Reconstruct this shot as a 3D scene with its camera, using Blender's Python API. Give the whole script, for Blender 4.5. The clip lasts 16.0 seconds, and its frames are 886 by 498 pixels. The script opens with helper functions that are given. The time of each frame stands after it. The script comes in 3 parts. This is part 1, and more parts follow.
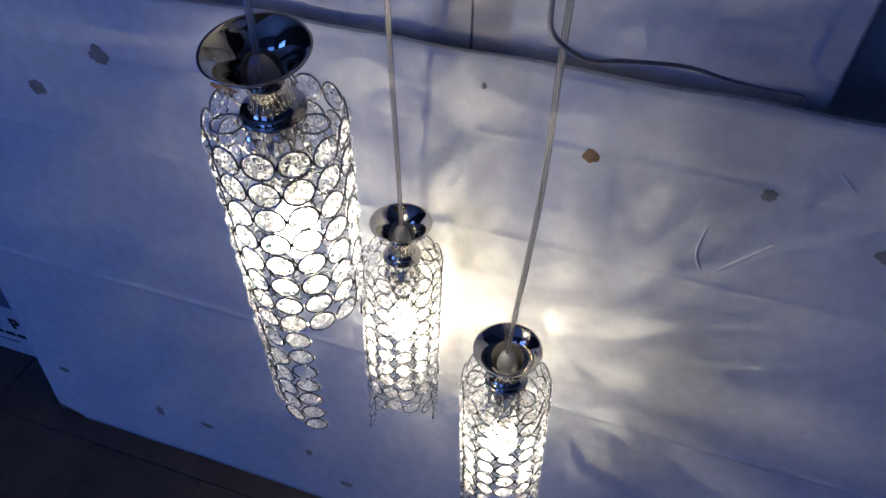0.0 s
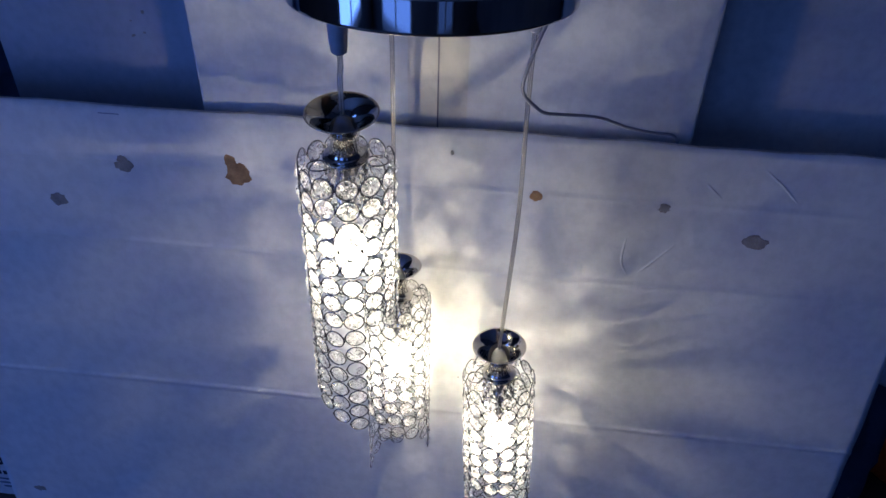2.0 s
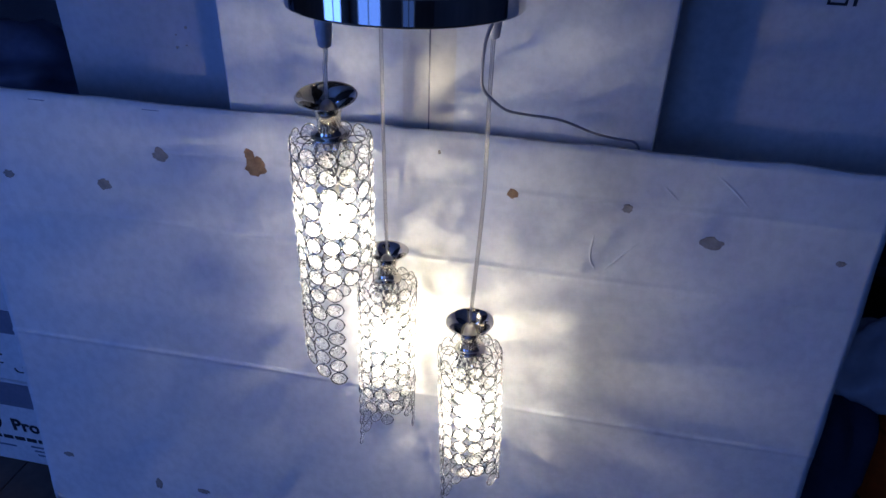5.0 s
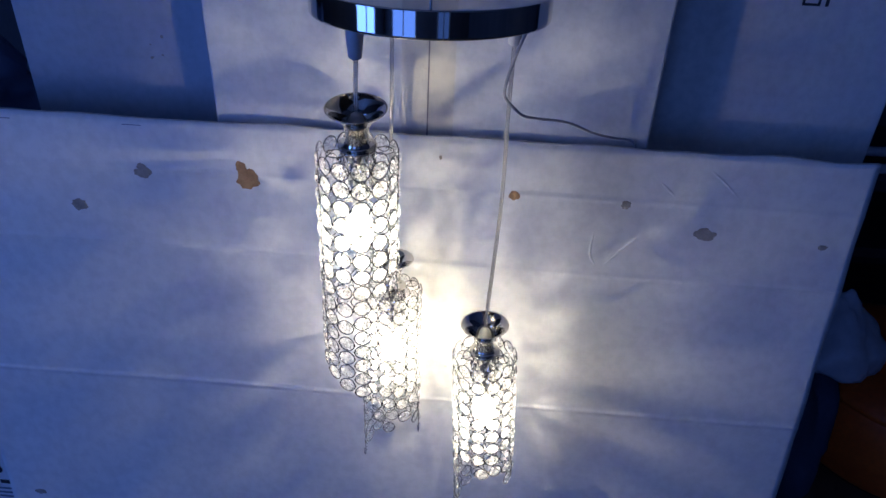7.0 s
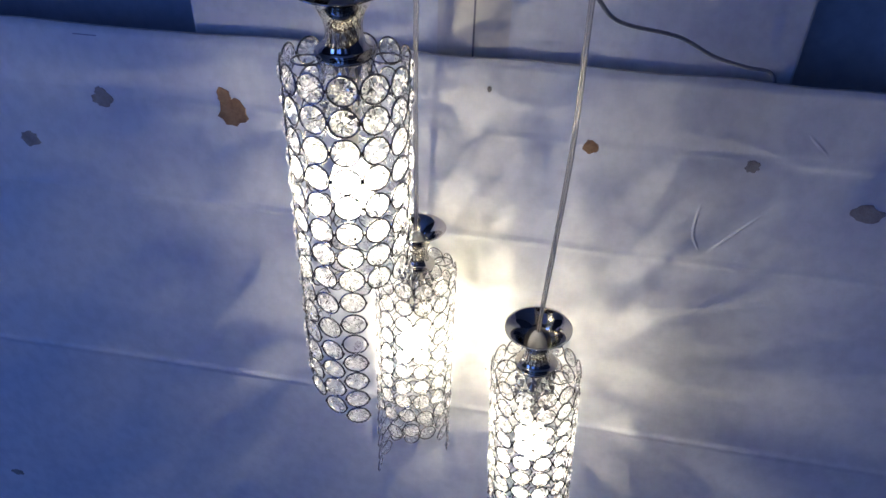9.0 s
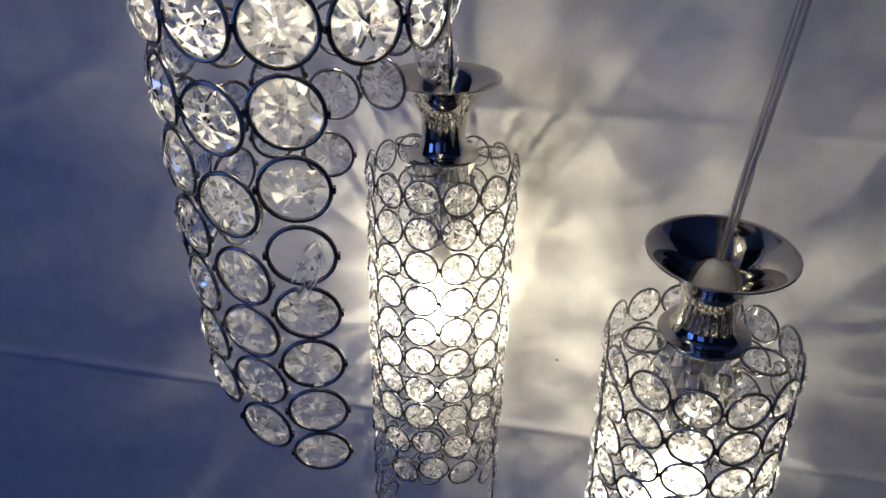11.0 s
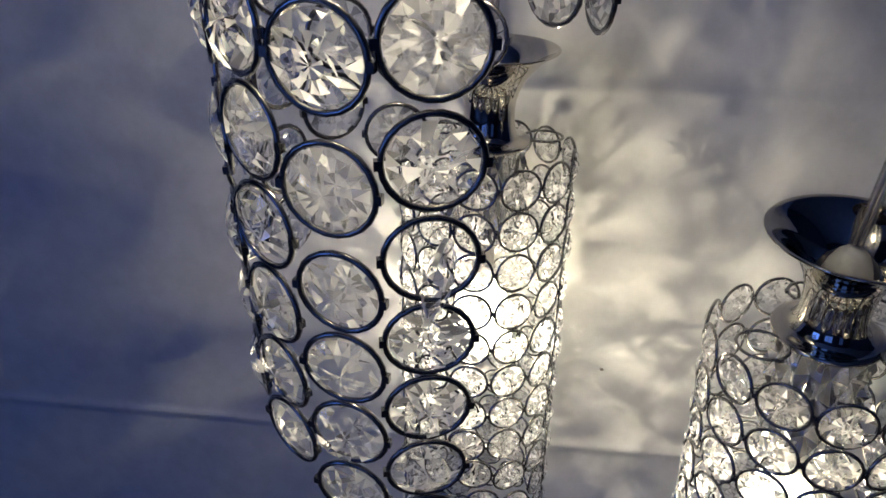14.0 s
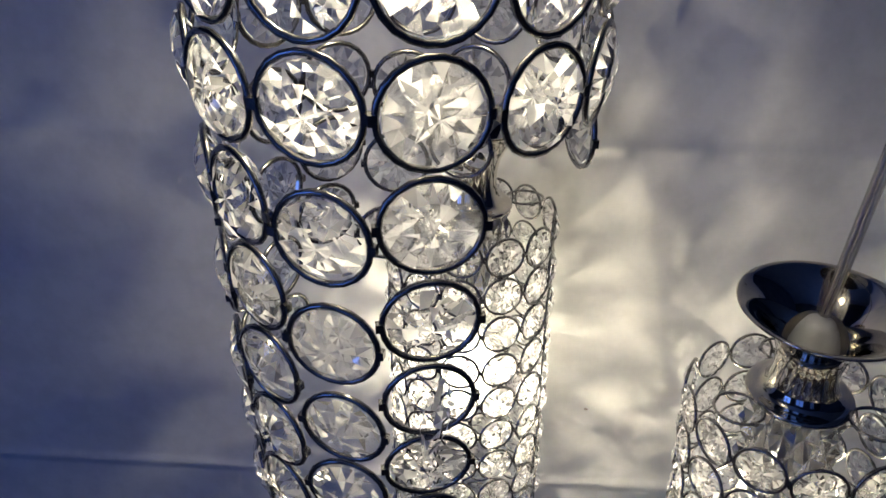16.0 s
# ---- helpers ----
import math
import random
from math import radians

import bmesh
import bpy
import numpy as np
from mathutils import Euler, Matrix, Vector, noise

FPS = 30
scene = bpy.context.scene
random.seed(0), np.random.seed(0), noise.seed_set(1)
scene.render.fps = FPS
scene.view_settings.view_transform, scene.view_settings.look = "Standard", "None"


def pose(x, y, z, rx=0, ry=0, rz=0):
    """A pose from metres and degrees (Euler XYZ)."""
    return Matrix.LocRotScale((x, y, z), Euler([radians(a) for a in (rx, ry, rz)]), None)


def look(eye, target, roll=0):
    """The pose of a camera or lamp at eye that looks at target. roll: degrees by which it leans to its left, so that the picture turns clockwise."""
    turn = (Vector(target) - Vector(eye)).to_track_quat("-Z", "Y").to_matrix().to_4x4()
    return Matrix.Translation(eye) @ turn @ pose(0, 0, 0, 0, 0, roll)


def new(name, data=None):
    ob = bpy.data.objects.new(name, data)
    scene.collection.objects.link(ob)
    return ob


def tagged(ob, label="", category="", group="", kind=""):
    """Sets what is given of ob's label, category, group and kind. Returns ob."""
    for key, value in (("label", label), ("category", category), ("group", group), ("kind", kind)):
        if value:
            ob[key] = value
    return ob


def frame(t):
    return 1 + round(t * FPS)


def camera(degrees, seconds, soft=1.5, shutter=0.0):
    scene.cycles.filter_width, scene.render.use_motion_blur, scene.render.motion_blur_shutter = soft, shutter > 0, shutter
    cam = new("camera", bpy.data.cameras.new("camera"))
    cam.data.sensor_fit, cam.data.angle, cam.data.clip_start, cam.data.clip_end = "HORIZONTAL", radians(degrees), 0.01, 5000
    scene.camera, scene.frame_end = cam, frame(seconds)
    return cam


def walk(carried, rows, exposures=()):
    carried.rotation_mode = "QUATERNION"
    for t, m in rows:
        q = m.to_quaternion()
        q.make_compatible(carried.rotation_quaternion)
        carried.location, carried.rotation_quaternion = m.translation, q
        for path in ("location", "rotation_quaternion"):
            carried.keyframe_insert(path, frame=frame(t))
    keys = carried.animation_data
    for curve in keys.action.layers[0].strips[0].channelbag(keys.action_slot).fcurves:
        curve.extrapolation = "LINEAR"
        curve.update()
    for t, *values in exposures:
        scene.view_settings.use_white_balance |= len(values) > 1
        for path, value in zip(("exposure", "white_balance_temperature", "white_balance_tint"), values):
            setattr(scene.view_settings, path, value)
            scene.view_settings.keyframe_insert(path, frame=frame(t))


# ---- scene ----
cam = camera(67.0, 16.0)
PATH = [
    (0, (0.0385, 0.1239, 1.0693), (-0.3701, 1.4573, -0.3642), 1.42),
    (0.5, (-0.0255, 0.0658, 1.0895), (-0.1765, 1.5291, -0.2656), 1.96),
    (1, (-0.0273, 0.0063, 1.1051), (-0.1717, 1.5513, -0.1567), 2.47),
    (1.5, (-0.0111, -0.0409, 1.1115), (-0.1909, 1.5629, -0.0698), 1.37),
    (2, (-0.0159, -0.0779, 1.1028), (-0.1749, 1.5595, -0.0346), 1.72),
    (2.5, (0.0184, -0.1064, 1.0984), (-0.1359, 1.5755, 0.0273), 1.51),
    (3, (0.0526, -0.1367, 1.0971), (-0.2319, 1.5386, 0.0423), 1.45),
    (3.5, (0.0765, -0.1592, 1.0953), (-0.2475, 1.5245, 0.0656), 1.24),
    (4, (0.0974, -0.1696, 1.0922), (-0.2546, 1.5126, 0.0694), 1.37),
    (6.5, (-0.0050, -0.1936, 1.1021), (-0.1370, 1.5210, 0.0811), 2.94),
    (7, (-0.0291, -0.1927, 1.1029), (-0.1086, 1.5225, 0.0773), 2.67),
    (7.5, (-0.0386, -0.1847, 1.0989), (-0.0962, 1.5274, 0.0666), 2.20),
    (8, (-0.0340, -0.1492, 1.0799), (-0.1470, 1.5418, 0.0179), 1.53),
    (8.5, (-0.0014, -0.0688, 1.0480), (-0.2720, 1.5886, -0.0382), 1.94),
    (9, (-0.0178, 0.0128, 0.9890), (-0.2799, 1.6423, -0.1407), 1.99),
    (9.5, (-0.0501, 0.0916, 0.9133), (-0.1986, 1.7269, -0.2285), 2.75),
    (10, (-0.0494, 0.1474, 0.8475), (-0.3119, 1.7645, -0.2998), 1.31),
    (10.2, (-0.0517, 0.1674, 0.8230), (-0.3538, 1.7888, -0.3083), 1.30),
    (12.3, (-0.1130, 0.2466, 0.7253), (-0.2815, 1.9236, -0.3513), 1.18),
    (12.5, (-0.1140, 0.2482, 0.7253), (-0.2765, 1.9281, -0.3478), 1.14),
    (13, (-0.1172, 0.2515, 0.7255), (-0.2699, 1.9363, -0.3412), 1.25),
    (13.5, (-0.1215, 0.2539, 0.7262), (-0.2702, 1.9354, -0.3463), 0.90),
    (14, (-0.1236, 0.2551, 0.7260), (-0.2652, 1.9365, -0.3478), 1.17),
    (14.5, (-0.1238, 0.2566, 0.7277), (-0.2490, 1.9359, -0.3513), 1.38),
    (15, (-0.1239, 0.2556, 0.7313), (-0.2541, 1.9361, -0.3452), 0.90),
    (15.5, (-0.1261, 0.2565, 0.7418), (-0.2415, 1.9424, -0.3280), 0.82),
    (16, (-0.1273, 0.2614, 0.7528), (-0.2101, 1.9538, -0.3097), 0.79),
]
walk(cam, [(t, look(eye, target, roll)) for t, eye, target, roll in PATH],
     [(0.0, -0.25, 6500, 10), (2.5, -0.12, 6500, 10), (4.0, 0.1, 6500, 10), (7.5, 0.15, 6500, 10), (8.5, 0.1, 6500, 10), (10.0, -0.6, 6600, 10), (12.5, -1.34, 6700, 10), (16.0, -1.16, 6700, 10)])

# ---- world, lamps ----
world = bpy.data.worlds.new("night_world")
scene.world = world
world.use_nodes = True
world.node_tree.nodes["Background"].inputs["Color"].default_value = (0.02, 0.05, 0.2, 1)
world.node_tree.nodes["Background"].inputs["Strength"].default_value = 0.3

BULB_GLOW = 26.0
FILAMENT_GLOW = 15000.0
BULB_COLOR = (1.0, 0.905, 0.69, 1)
WINDOW_COLOR = (0.105, 0.255, 1.0)
WINDOWS = [(-1.05, 0.88, 1.2, 1.6, 9.5), (0.75, 0.88, 0.6, 1.6, 0.8)]  # in the south wall: x, z, width, height, watts
WEST_WINDOW = (-1.15, 0.95, 1.1, 1.5, 26.0)  # y, z, width, height, watts
ROOM = (-2.2, 2.2, -2.4, 1.75, 2.55)  # west, east, south, north, height

for wx, wz, ww, wh, watts in WINDOWS:
    lamp = bpy.data.lights.new("window_light", "AREA")
    lamp.shape, lamp.size, lamp.size_y, lamp.energy, lamp.color = "RECTANGLE", ww, wh, watts, WINDOW_COLOR
    ob = new("window_light", lamp)
    ob.matrix_world = pose(wx, ROOM[2] - 0.02, wz, 90, 0, 0)
lamp = bpy.data.lights.new("window_light", "AREA")
lamp.shape, lamp.size, lamp.size_y, lamp.energy, lamp.color = "RECTANGLE", *WEST_WINDOW[2:], WINDOW_COLOR
ob = new("window_light", lamp)
ob.matrix_world = pose(ROOM[0] - 0.02, WEST_WINDOW[0], WEST_WINDOW[1], 90, 0, -90)


# ---- materials ----
def material(name):
    m = bpy.data.materials.new(name)
    m.use_nodes = True
    nt = m.node_tree
    return m, nt, nt.nodes["Principled BSDF"]


def node(nt, kind, **values):
    n = nt.nodes.new(kind)
    for key, value in values.items():
        n.inputs[key.replace("_", " ")].default_value = value
    return n


def ramp(nt, source, stops):
    r = nt.nodes.new("ShaderNodeValToRGB")
    e = r.color_ramp.elements
    while len(e) < len(stops):
        e.new(0.5)
    for el, (at, col) in zip(e, stops):
        el.position, el.color = at, (*col, 1)
    nt.links.new(source, r.inputs["Fac"])
    return r.outputs["Color"]


def surface(name, dark, light, scale=8.0, rough=0.7, metal=0.0, bump=0.15, fine=120.0, stain=None, spec=0.5):
    """Two scales of colour variation, fine relief and uneven gloss."""
    m, nt, p = material(name)
    tc = nt.nodes.new("ShaderNodeTexCoord")
    big = node(nt, "ShaderNodeTexNoise", Scale=scale, Detail=5.0, Roughness=0.6)
    small = node(nt, "ShaderNodeTexNoise", Scale=fine, Detail=3.0, Roughness=0.6)
    for n in (big, small):
        nt.links.new(tc.outputs["Object"], n.inputs["Vector"])
    base = ramp(nt, big.outputs["Fac"], [(0.3, dark), (0.7, light)])
    mix = nt.nodes.new("ShaderNodeMixRGB")
    mix.blend_type, mix.inputs["Fac"].default_value = "MULTIPLY", 0.5
    nt.links.new(base, mix.inputs["Color1"])
    nt.links.new(ramp(nt, small.outputs["Fac"], [(0.35, (0.8, 0.8, 0.8)), (0.6, (1, 1, 1))]), mix.inputs["Color2"])
    out = mix.outputs["Color"]
    if stain:
        spots = node(nt, "ShaderNodeTexNoise", Scale=scale * 2.3, Detail=6.0, Roughness=0.7)
        nt.links.new(tc.outputs["Object"], spots.inputs["Vector"])
        mask = ramp(nt, spots.outputs["Fac"], [(0.66, (0, 0, 0)), (0.78, (1, 1, 1))])
        mix2 = nt.nodes.new("ShaderNodeMixRGB")
        mix2.inputs["Color2"].default_value = (*stain, 1)
        nt.links.new(mask, mix2.inputs["Fac"])
        nt.links.new(out, mix2.inputs["Color1"])
        out = mix2.outputs["Color"]
    nt.links.new(out, p.inputs["Base Color"])
    p.inputs["Metallic"].default_value = metal
    p.inputs["Specular IOR Level"].default_value = spec
    rr = nt.nodes.new("ShaderNodeMapRange")
    rr.inputs["To Min"].default_value, rr.inputs["To Max"].default_value = max(0.02, rough - 0.1), min(1.0, rough + 0.1)
    nt.links.new(big.outputs["Fac"], rr.inputs["Value"])
    nt.links.new(rr.outputs["Result"], p.inputs["Roughness"])
    if bump:
        b = node(nt, "ShaderNodeBump", Strength=bump, Distance=0.002)
        nt.links.new(small.outputs["Fac"], b.inputs["Height"])
        nt.links.new(b.outputs["Normal"], p.inputs["Normal"])
    return m


def clear(name, tint, ior, see_through, rough=0.0, vary=0.0, scatter=0.0, facets=0.0):
    """Clear glass or plastic: glass mixed with a share that lets the light straight through."""
    m, nt, p = material(name)
    nt.nodes.remove(p)
    glass = node(nt, "ShaderNodeBsdfGlass", Color=(*tint, 1), Roughness=rough, IOR=ior)
    trans = node(nt, "ShaderNodeBsdfTransparent", Color=(*tint, 1))
    mix = nt.nodes.new("ShaderNodeMixShader")
    if vary:
        info = nt.nodes.new("ShaderNodeObjectInfo")
        mr = nt.nodes.new("ShaderNodeMapRange")
        mr.inputs["To Min"].default_value, mr.inputs["To Max"].default_value = see_through - vary, see_through + vary
        nt.links.new(info.outputs["Random"], mr.inputs["Value"])
        share = mr.outputs["Result"]
        if facets:
            # each facet passes its own share of light
            geo = nt.nodes.new("ShaderNodeNewGeometry")
            many = nt.nodes.new("ShaderNodeMath")
            many.operation = "MULTIPLY_ADD"
            many.inputs[1].default_value = facets
            nt.links.new(info.outputs["Random"], many.inputs[0])
            nt.links.new(geo.outputs["Random Per Island"], many.inputs[2])
            wrap = nt.nodes.new("ShaderNodeMath")
            wrap.operation = "FRACT"
            nt.links.new(many.outputs[0], wrap.inputs[0])
            band = nt.nodes.new("ShaderNodeMapRange")
            band.inputs["From Min"].default_value, band.inputs["From Max"].default_value = 0.34, 0.42
            band.inputs["To Min"].default_value, band.inputs["To Max"].default_value = 0.0, 2.1
            nt.links.new(wrap.outputs[0], band.inputs["Value"])
            prod = nt.nodes.new("ShaderNodeMath")
            prod.operation, prod.use_clamp = "MULTIPLY", True
            nt.links.new(share, prod.inputs[0])
            nt.links.new(band.outputs["Result"], prod.inputs[1])
            share = prod.outputs[0]
        nt.links.new(share, mix.inputs["Fac"])
    else:
        mix.inputs["Fac"].default_value = see_through
    first = glass.outputs["BSDF"]
    if scatter:
        soft = node(nt, "ShaderNodeBsdfTranslucent", Color=(*tint, 1))
        both = nt.nodes.new("ShaderNodeMixShader")
        both.inputs["Fac"].default_value = scatter
        if facets:
            # each facet also scatters light unevenly, standing in for refracted lamp sparkle
            again = nt.nodes.new("ShaderNodeMath")
            again.operation, again.inputs[1].default_value = "MULTIPLY", 7.3
            nt.links.new(many.outputs[0], again.inputs[0])
            odd = nt.nodes.new("ShaderNodeMath")
            odd.operation = "FRACT"
            nt.links.new(again.outputs[0], odd.inputs[0])
            some = nt.nodes.new("ShaderNodeMapRange")
            some.inputs["From Min"].default_value, some.inputs["From Max"].default_value = 0.42, 0.95
            some.inputs["To Min"].default_value, some.inputs["To Max"].default_value = 0.24, scatter
            nt.links.new(odd.outputs[0], some.inputs["Value"])
            nt.links.new(some.outputs["Result"], both.inputs["Fac"])
        nt.links.new(first, both.inputs[1])
        nt.links.new(soft.outputs["BSDF"], both.inputs[2])
        first = both.outputs["Shader"]
    nt.links.new(first, mix.inputs[1])
    nt.links.new(trans.outputs["BSDF"], mix.inputs[2])
    nt.links.new(mix.outputs["Shader"], nt.nodes["Material Output"].inputs["Surface"])
    return m


def chrome(name, colour, rough):
    m, nt, p = material(name)
    tc = nt.nodes.new("ShaderNodeTexCoord")
    n = node(nt, "ShaderNodeTexNoise", Scale=35.0, Detail=4.0)
    nt.links.new(tc.outputs["Object"], n.inputs["Vector"])
    mr = nt.nodes.new("ShaderNodeMapRange")
    mr.inputs["To Min"].default_value, mr.inputs["To Max"].default_value = rough * 0.6, rough * 1.6
    nt.links.new(n.outputs["Fac"], mr.inputs["Value"])
    nt.links.new(mr.outputs["Result"], p.inputs["Roughness"])
    p.inputs["Base Color"].default_value, p.inputs["Metallic"].default_value = (*colour, 1), 1.0
    return m


def glowing(name, colour, strength):
    m, nt, p = material(name)
    p.inputs["Base Color"].default_value = (0.8, 0.8, 0.8, 1)
    p.inputs["Emission Color"].default_value, p.inputs["Emission Strength"].default_value = colour, strength
    return m


WHITE_BOARD = surface("white_coated_cardboard", (0.72, 0.72, 0.71), (0.82, 0.82, 0.80), 5.0, 0.55, bump=0.12, fine=60.0)
WHITE_CARTON = surface("white_carton", (0.70, 0.70, 0.69), (0.80, 0.80, 0.78), 6.0, 0.6, bump=0.1, fine=80.0)
EDGE_BOARD = surface("cut_cardboard_edge", (0.62, 0.58, 0.52), (0.8, 0.77, 0.72), 30.0, 0.9, bump=0.4)
# darker copy of the white carton, with the weaker lamplight put into its colour
SHADED_CARTON = surface("shaded_white_carton", (0.40, 0.42, 0.46), (0.50, 0.52, 0.56), 6.0, 0.6, bump=0.1, fine=80.0)
KRAFT = surface("torn_brown_cardboard", (0.22, 0.12, 0.06), (0.45, 0.28, 0.15), 60.0, 0.95, bump=0.6, fine=400.0)
KRAFT_GREY = surface("torn_grey_cardboard", (0.25, 0.22, 0.19), (0.42, 0.385, 0.34), 60.0, 0.95, bump=0.6, fine=400.0)
INK = surface("black_print", (0.015, 0.015, 0.02), (0.03, 0.03, 0.04), 20.0, 0.6, bump=0.0)
GREY_PRINT = surface("grey_print", (0.16, 0.17, 0.22), (0.22, 0.23, 0.29), 12.0, 0.6, bump=0.05)
GREEN_PRINT = surface("green_print", (0.05, 0.2, 0.12), (0.08, 0.28, 0.17), 12.0, 0.6, bump=0.05)
CHROME = chrome("polished_chrome", (0.63, 0.60, 0.54), 0.05)
WIRE = chrome("chromed_wire", (0.33, 0.325, 0.32), 0.2)
CRYSTAL = clear("cut_crystal", (0.99, 0.99, 0.99), 1.62, 0.60, rough=0.05, vary=0.2, scatter=0.95, facets=37.0)
SLEEVE = clear("fluted_glass", (0.99, 0.99, 0.99), 1.52, 0.06, scatter=0.05)
PVC = clear("clear_cable_sheath", (0.97, 0.96, 0.94), 1.45, 0.6, rough=0.05, scatter=0.3)
STRAND = chrome("tinned_strand", (0.75, 0.72, 0.66), 0.3)
GREY_PLASTIC = surface("frosted_grey_plastic", (0.5, 0.5, 0.51), (0.6, 0.6, 0.6), 40.0, 0.45, bump=0.05)
CERAMIC = surface("pale_ceramic", (0.6, 0.58, 0.54), (0.7, 0.68, 0.64), 40.0, 0.4, bump=0.05)
CABLE_GREY = surface("grey_cable", (0.27, 0.27, 0.30), (0.36, 0.36, 0.39), 40.0, 0.5, bump=0.05)
FILAMENT = glowing("filament", BULB_COLOR, FILAMENT_GLOW)
BULB, _nt, _p = material("lit_bulb_glass")
_nt.nodes.remove(_p)
_mix = _nt.nodes.new("ShaderNodeMixShader")
_mix.inputs["Fac"].default_value = 0.35
_tr = node(_nt, "ShaderNodeBsdfTransparent", Color=(1, 1, 1, 1))
_em = node(_nt, "ShaderNodeEmission", Color=BULB_COLOR, Strength=BULB_GLOW)
_nt.links.new(_tr.outputs["BSDF"], _mix.inputs[1])
_nt.links.new(_em.outputs["Emission"], _mix.inputs[2])
_nt.links.new(_mix.outputs["Shader"], _nt.nodes["Material Output"].inputs["Surface"])
TAPE = clear("clear_packing_tape", (0.99, 0.975, 0.95), 1.45, 0.82, rough=0.22)
WALL = surface("painted_wall", (0.10, 0.105, 0.12), (0.15, 0.155, 0.17), 3.0, 0.85)
CEILING = surface("ceiling_paint", (0.6, 0.6, 0.6), (0.7, 0.7, 0.7), 3.0, 0.9)
WOOD = surface("dark_laminate", (0.055, 0.040, 0.031), (0.12, 0.088, 0.068), 14.0, 0.5, bump=0.2, fine=90.0)
GAP = surface("dark_gap", (0.01, 0.01, 0.01), (0.02, 0.018, 0.015), 10.0, 0.9)
FRAME_WHITE = surface("window_frame_paint", (0.6, 0.6, 0.6), (0.7, 0.7, 0.7), 8.0, 0.4)
ORANGE = surface("orange_plastic", (0.62, 0.08, 0.012), (0.82, 0.14, 0.02), 9.0, 0.45, bump=0.1)
DARK_RED = surface("dark_red_plastic", (0.12, 0.01, 0.012), (0.2, 0.02, 0.02), 9.0, 0.4, bump=0.1)
BAG_WHITE = surface("thin_white_plastic", (0.45, 0.47, 0.52), (0.62, 0.63, 0.66), 12.0, 0.35, bump=0.3, fine=40.0)
BAG_BLUE = surface("bluish_plastic_film", (0.09, 0.11, 0.18), (0.17, 0.20, 0.29), 12.0, 0.35, bump=0.2, fine=40.0)
NAVY = surface("navy_cloth", (0.035, 0.045, 0.08), (0.07, 0.08, 0.13), 14.0, 0.85, bump=0.4)
DARK_METAL = surface("dark_shelf_metal", (0.05, 0.055, 0.07), (0.09, 0.095, 0.11), 10.0, 0.4, metal=0.6)
PALE_TUBE = surface("pale_tube", (0.45, 0.47, 0.5), (0.6, 0.6, 0.62), 14.0, 0.4)


# ---- builders ----
def part(name, bm, mat, parent=None, label="", smooth=False, m=None):
    me = bpy.data.meshes.new(name)
    if smooth:
        for f in bm.faces:
            f.smooth = True
    bm.normal_update()
    bm.to_mesh(me)
    bm.free()
    for one in (mat if isinstance(mat, (list, tuple)) else [mat]):
        me.materials.append(one)
    ob = new(name, me)
    if parent:
        ob.parent = parent
    if m is not None:
        ob.matrix_basis = m
    return tagged(ob, label)


def empty(name, m, label, category, group="", kind=""):
    ob = new(name)
    ob.empty_display_size = 0.05
    ob.matrix_basis = m
    return tagged(ob, label, category, group, kind)


def box(bm, x0, x1, y0, y1, z0, z1, bevel=0.0):
    c = Matrix.Translation(((x0 + x1) / 2, (y0 + y1) / 2, (z0 + z1) / 2)) @ Matrix.Diagonal((x1 - x0, y1 - y0, z1 - z0, 1))
    r = bmesh.ops.create_cube(bm, size=1.0, matrix=c)
    if bevel:
        edges = list({e for v in r["verts"] for e in v.link_edges})
        bmesh.ops.bevel(bm, geom=edges, offset=bevel, segments=2, affect="EDGES", profile=0.5)
    return bm


def boxed(*args, **kw):
    return box(bmesh.new(), *args, **kw)


def lathe(profile, segments=40, flutes=0.0, diamond=False):
    """Turns a profile of (radius, height) round the upright axis."""
    bm = bmesh.new()
    rows = []
    for level, (r, z) in enumerate(profile):
        row = []
        for i in range(segments):
            a = 2 * math.pi * i / segments
            rr = r * (1 + flutes * (1 if (i + (level if diamond else 0)) % 2 else -1))
            row.append(bm.verts.new((rr * math.cos(a), rr * math.sin(a), z)))
        rows.append(row)
    for lo, hi in zip(rows, rows[1:]):
        for i in range(segments):
            j = (i + 1) % segments
            bm.faces.new((lo[i], lo[j], hi[j], hi[i]))
    return bm


def tube(points, radius, sides=8, closed=False):
    """A round bar along points."""
    bm = bmesh.new()
    pts = [Vector(p) for p in points]
    rows, ref = [], Vector((0.31, 0.87, 0.38))
    for i, p in enumerate(pts):
        a = pts[i - 1] if i or closed else p
        b = pts[(i + 1) % len(pts)] if i + 1 < len(pts) or closed else p
        d = (b - a).normalized()
        u = d.cross(ref).normalized()
        v = d.cross(u)
        r = radius[i] if isinstance(radius, (list, tuple)) else radius
        rows.append([bm.verts.new(p + r * (math.cos(2 * math.pi * k / sides) * u + math.sin(2 * math.pi * k / sides) * v)) for k in range(sides)])
    pairs = list(zip(rows, rows[1:])) + ([(rows[-1], rows[0])] if closed else [])
    for lo, hi in pairs:
        for k in range(sides):
            bm.faces.new((lo[k], lo[(k + 1) % sides], hi[(k + 1) % sides], hi[k]))
    if not closed:
        bm.faces.new(rows[0][::-1])
        bm.faces.new(rows[-1])
    bmesh.ops.recalc_face_normals(bm, faces=bm.faces)
    return bm


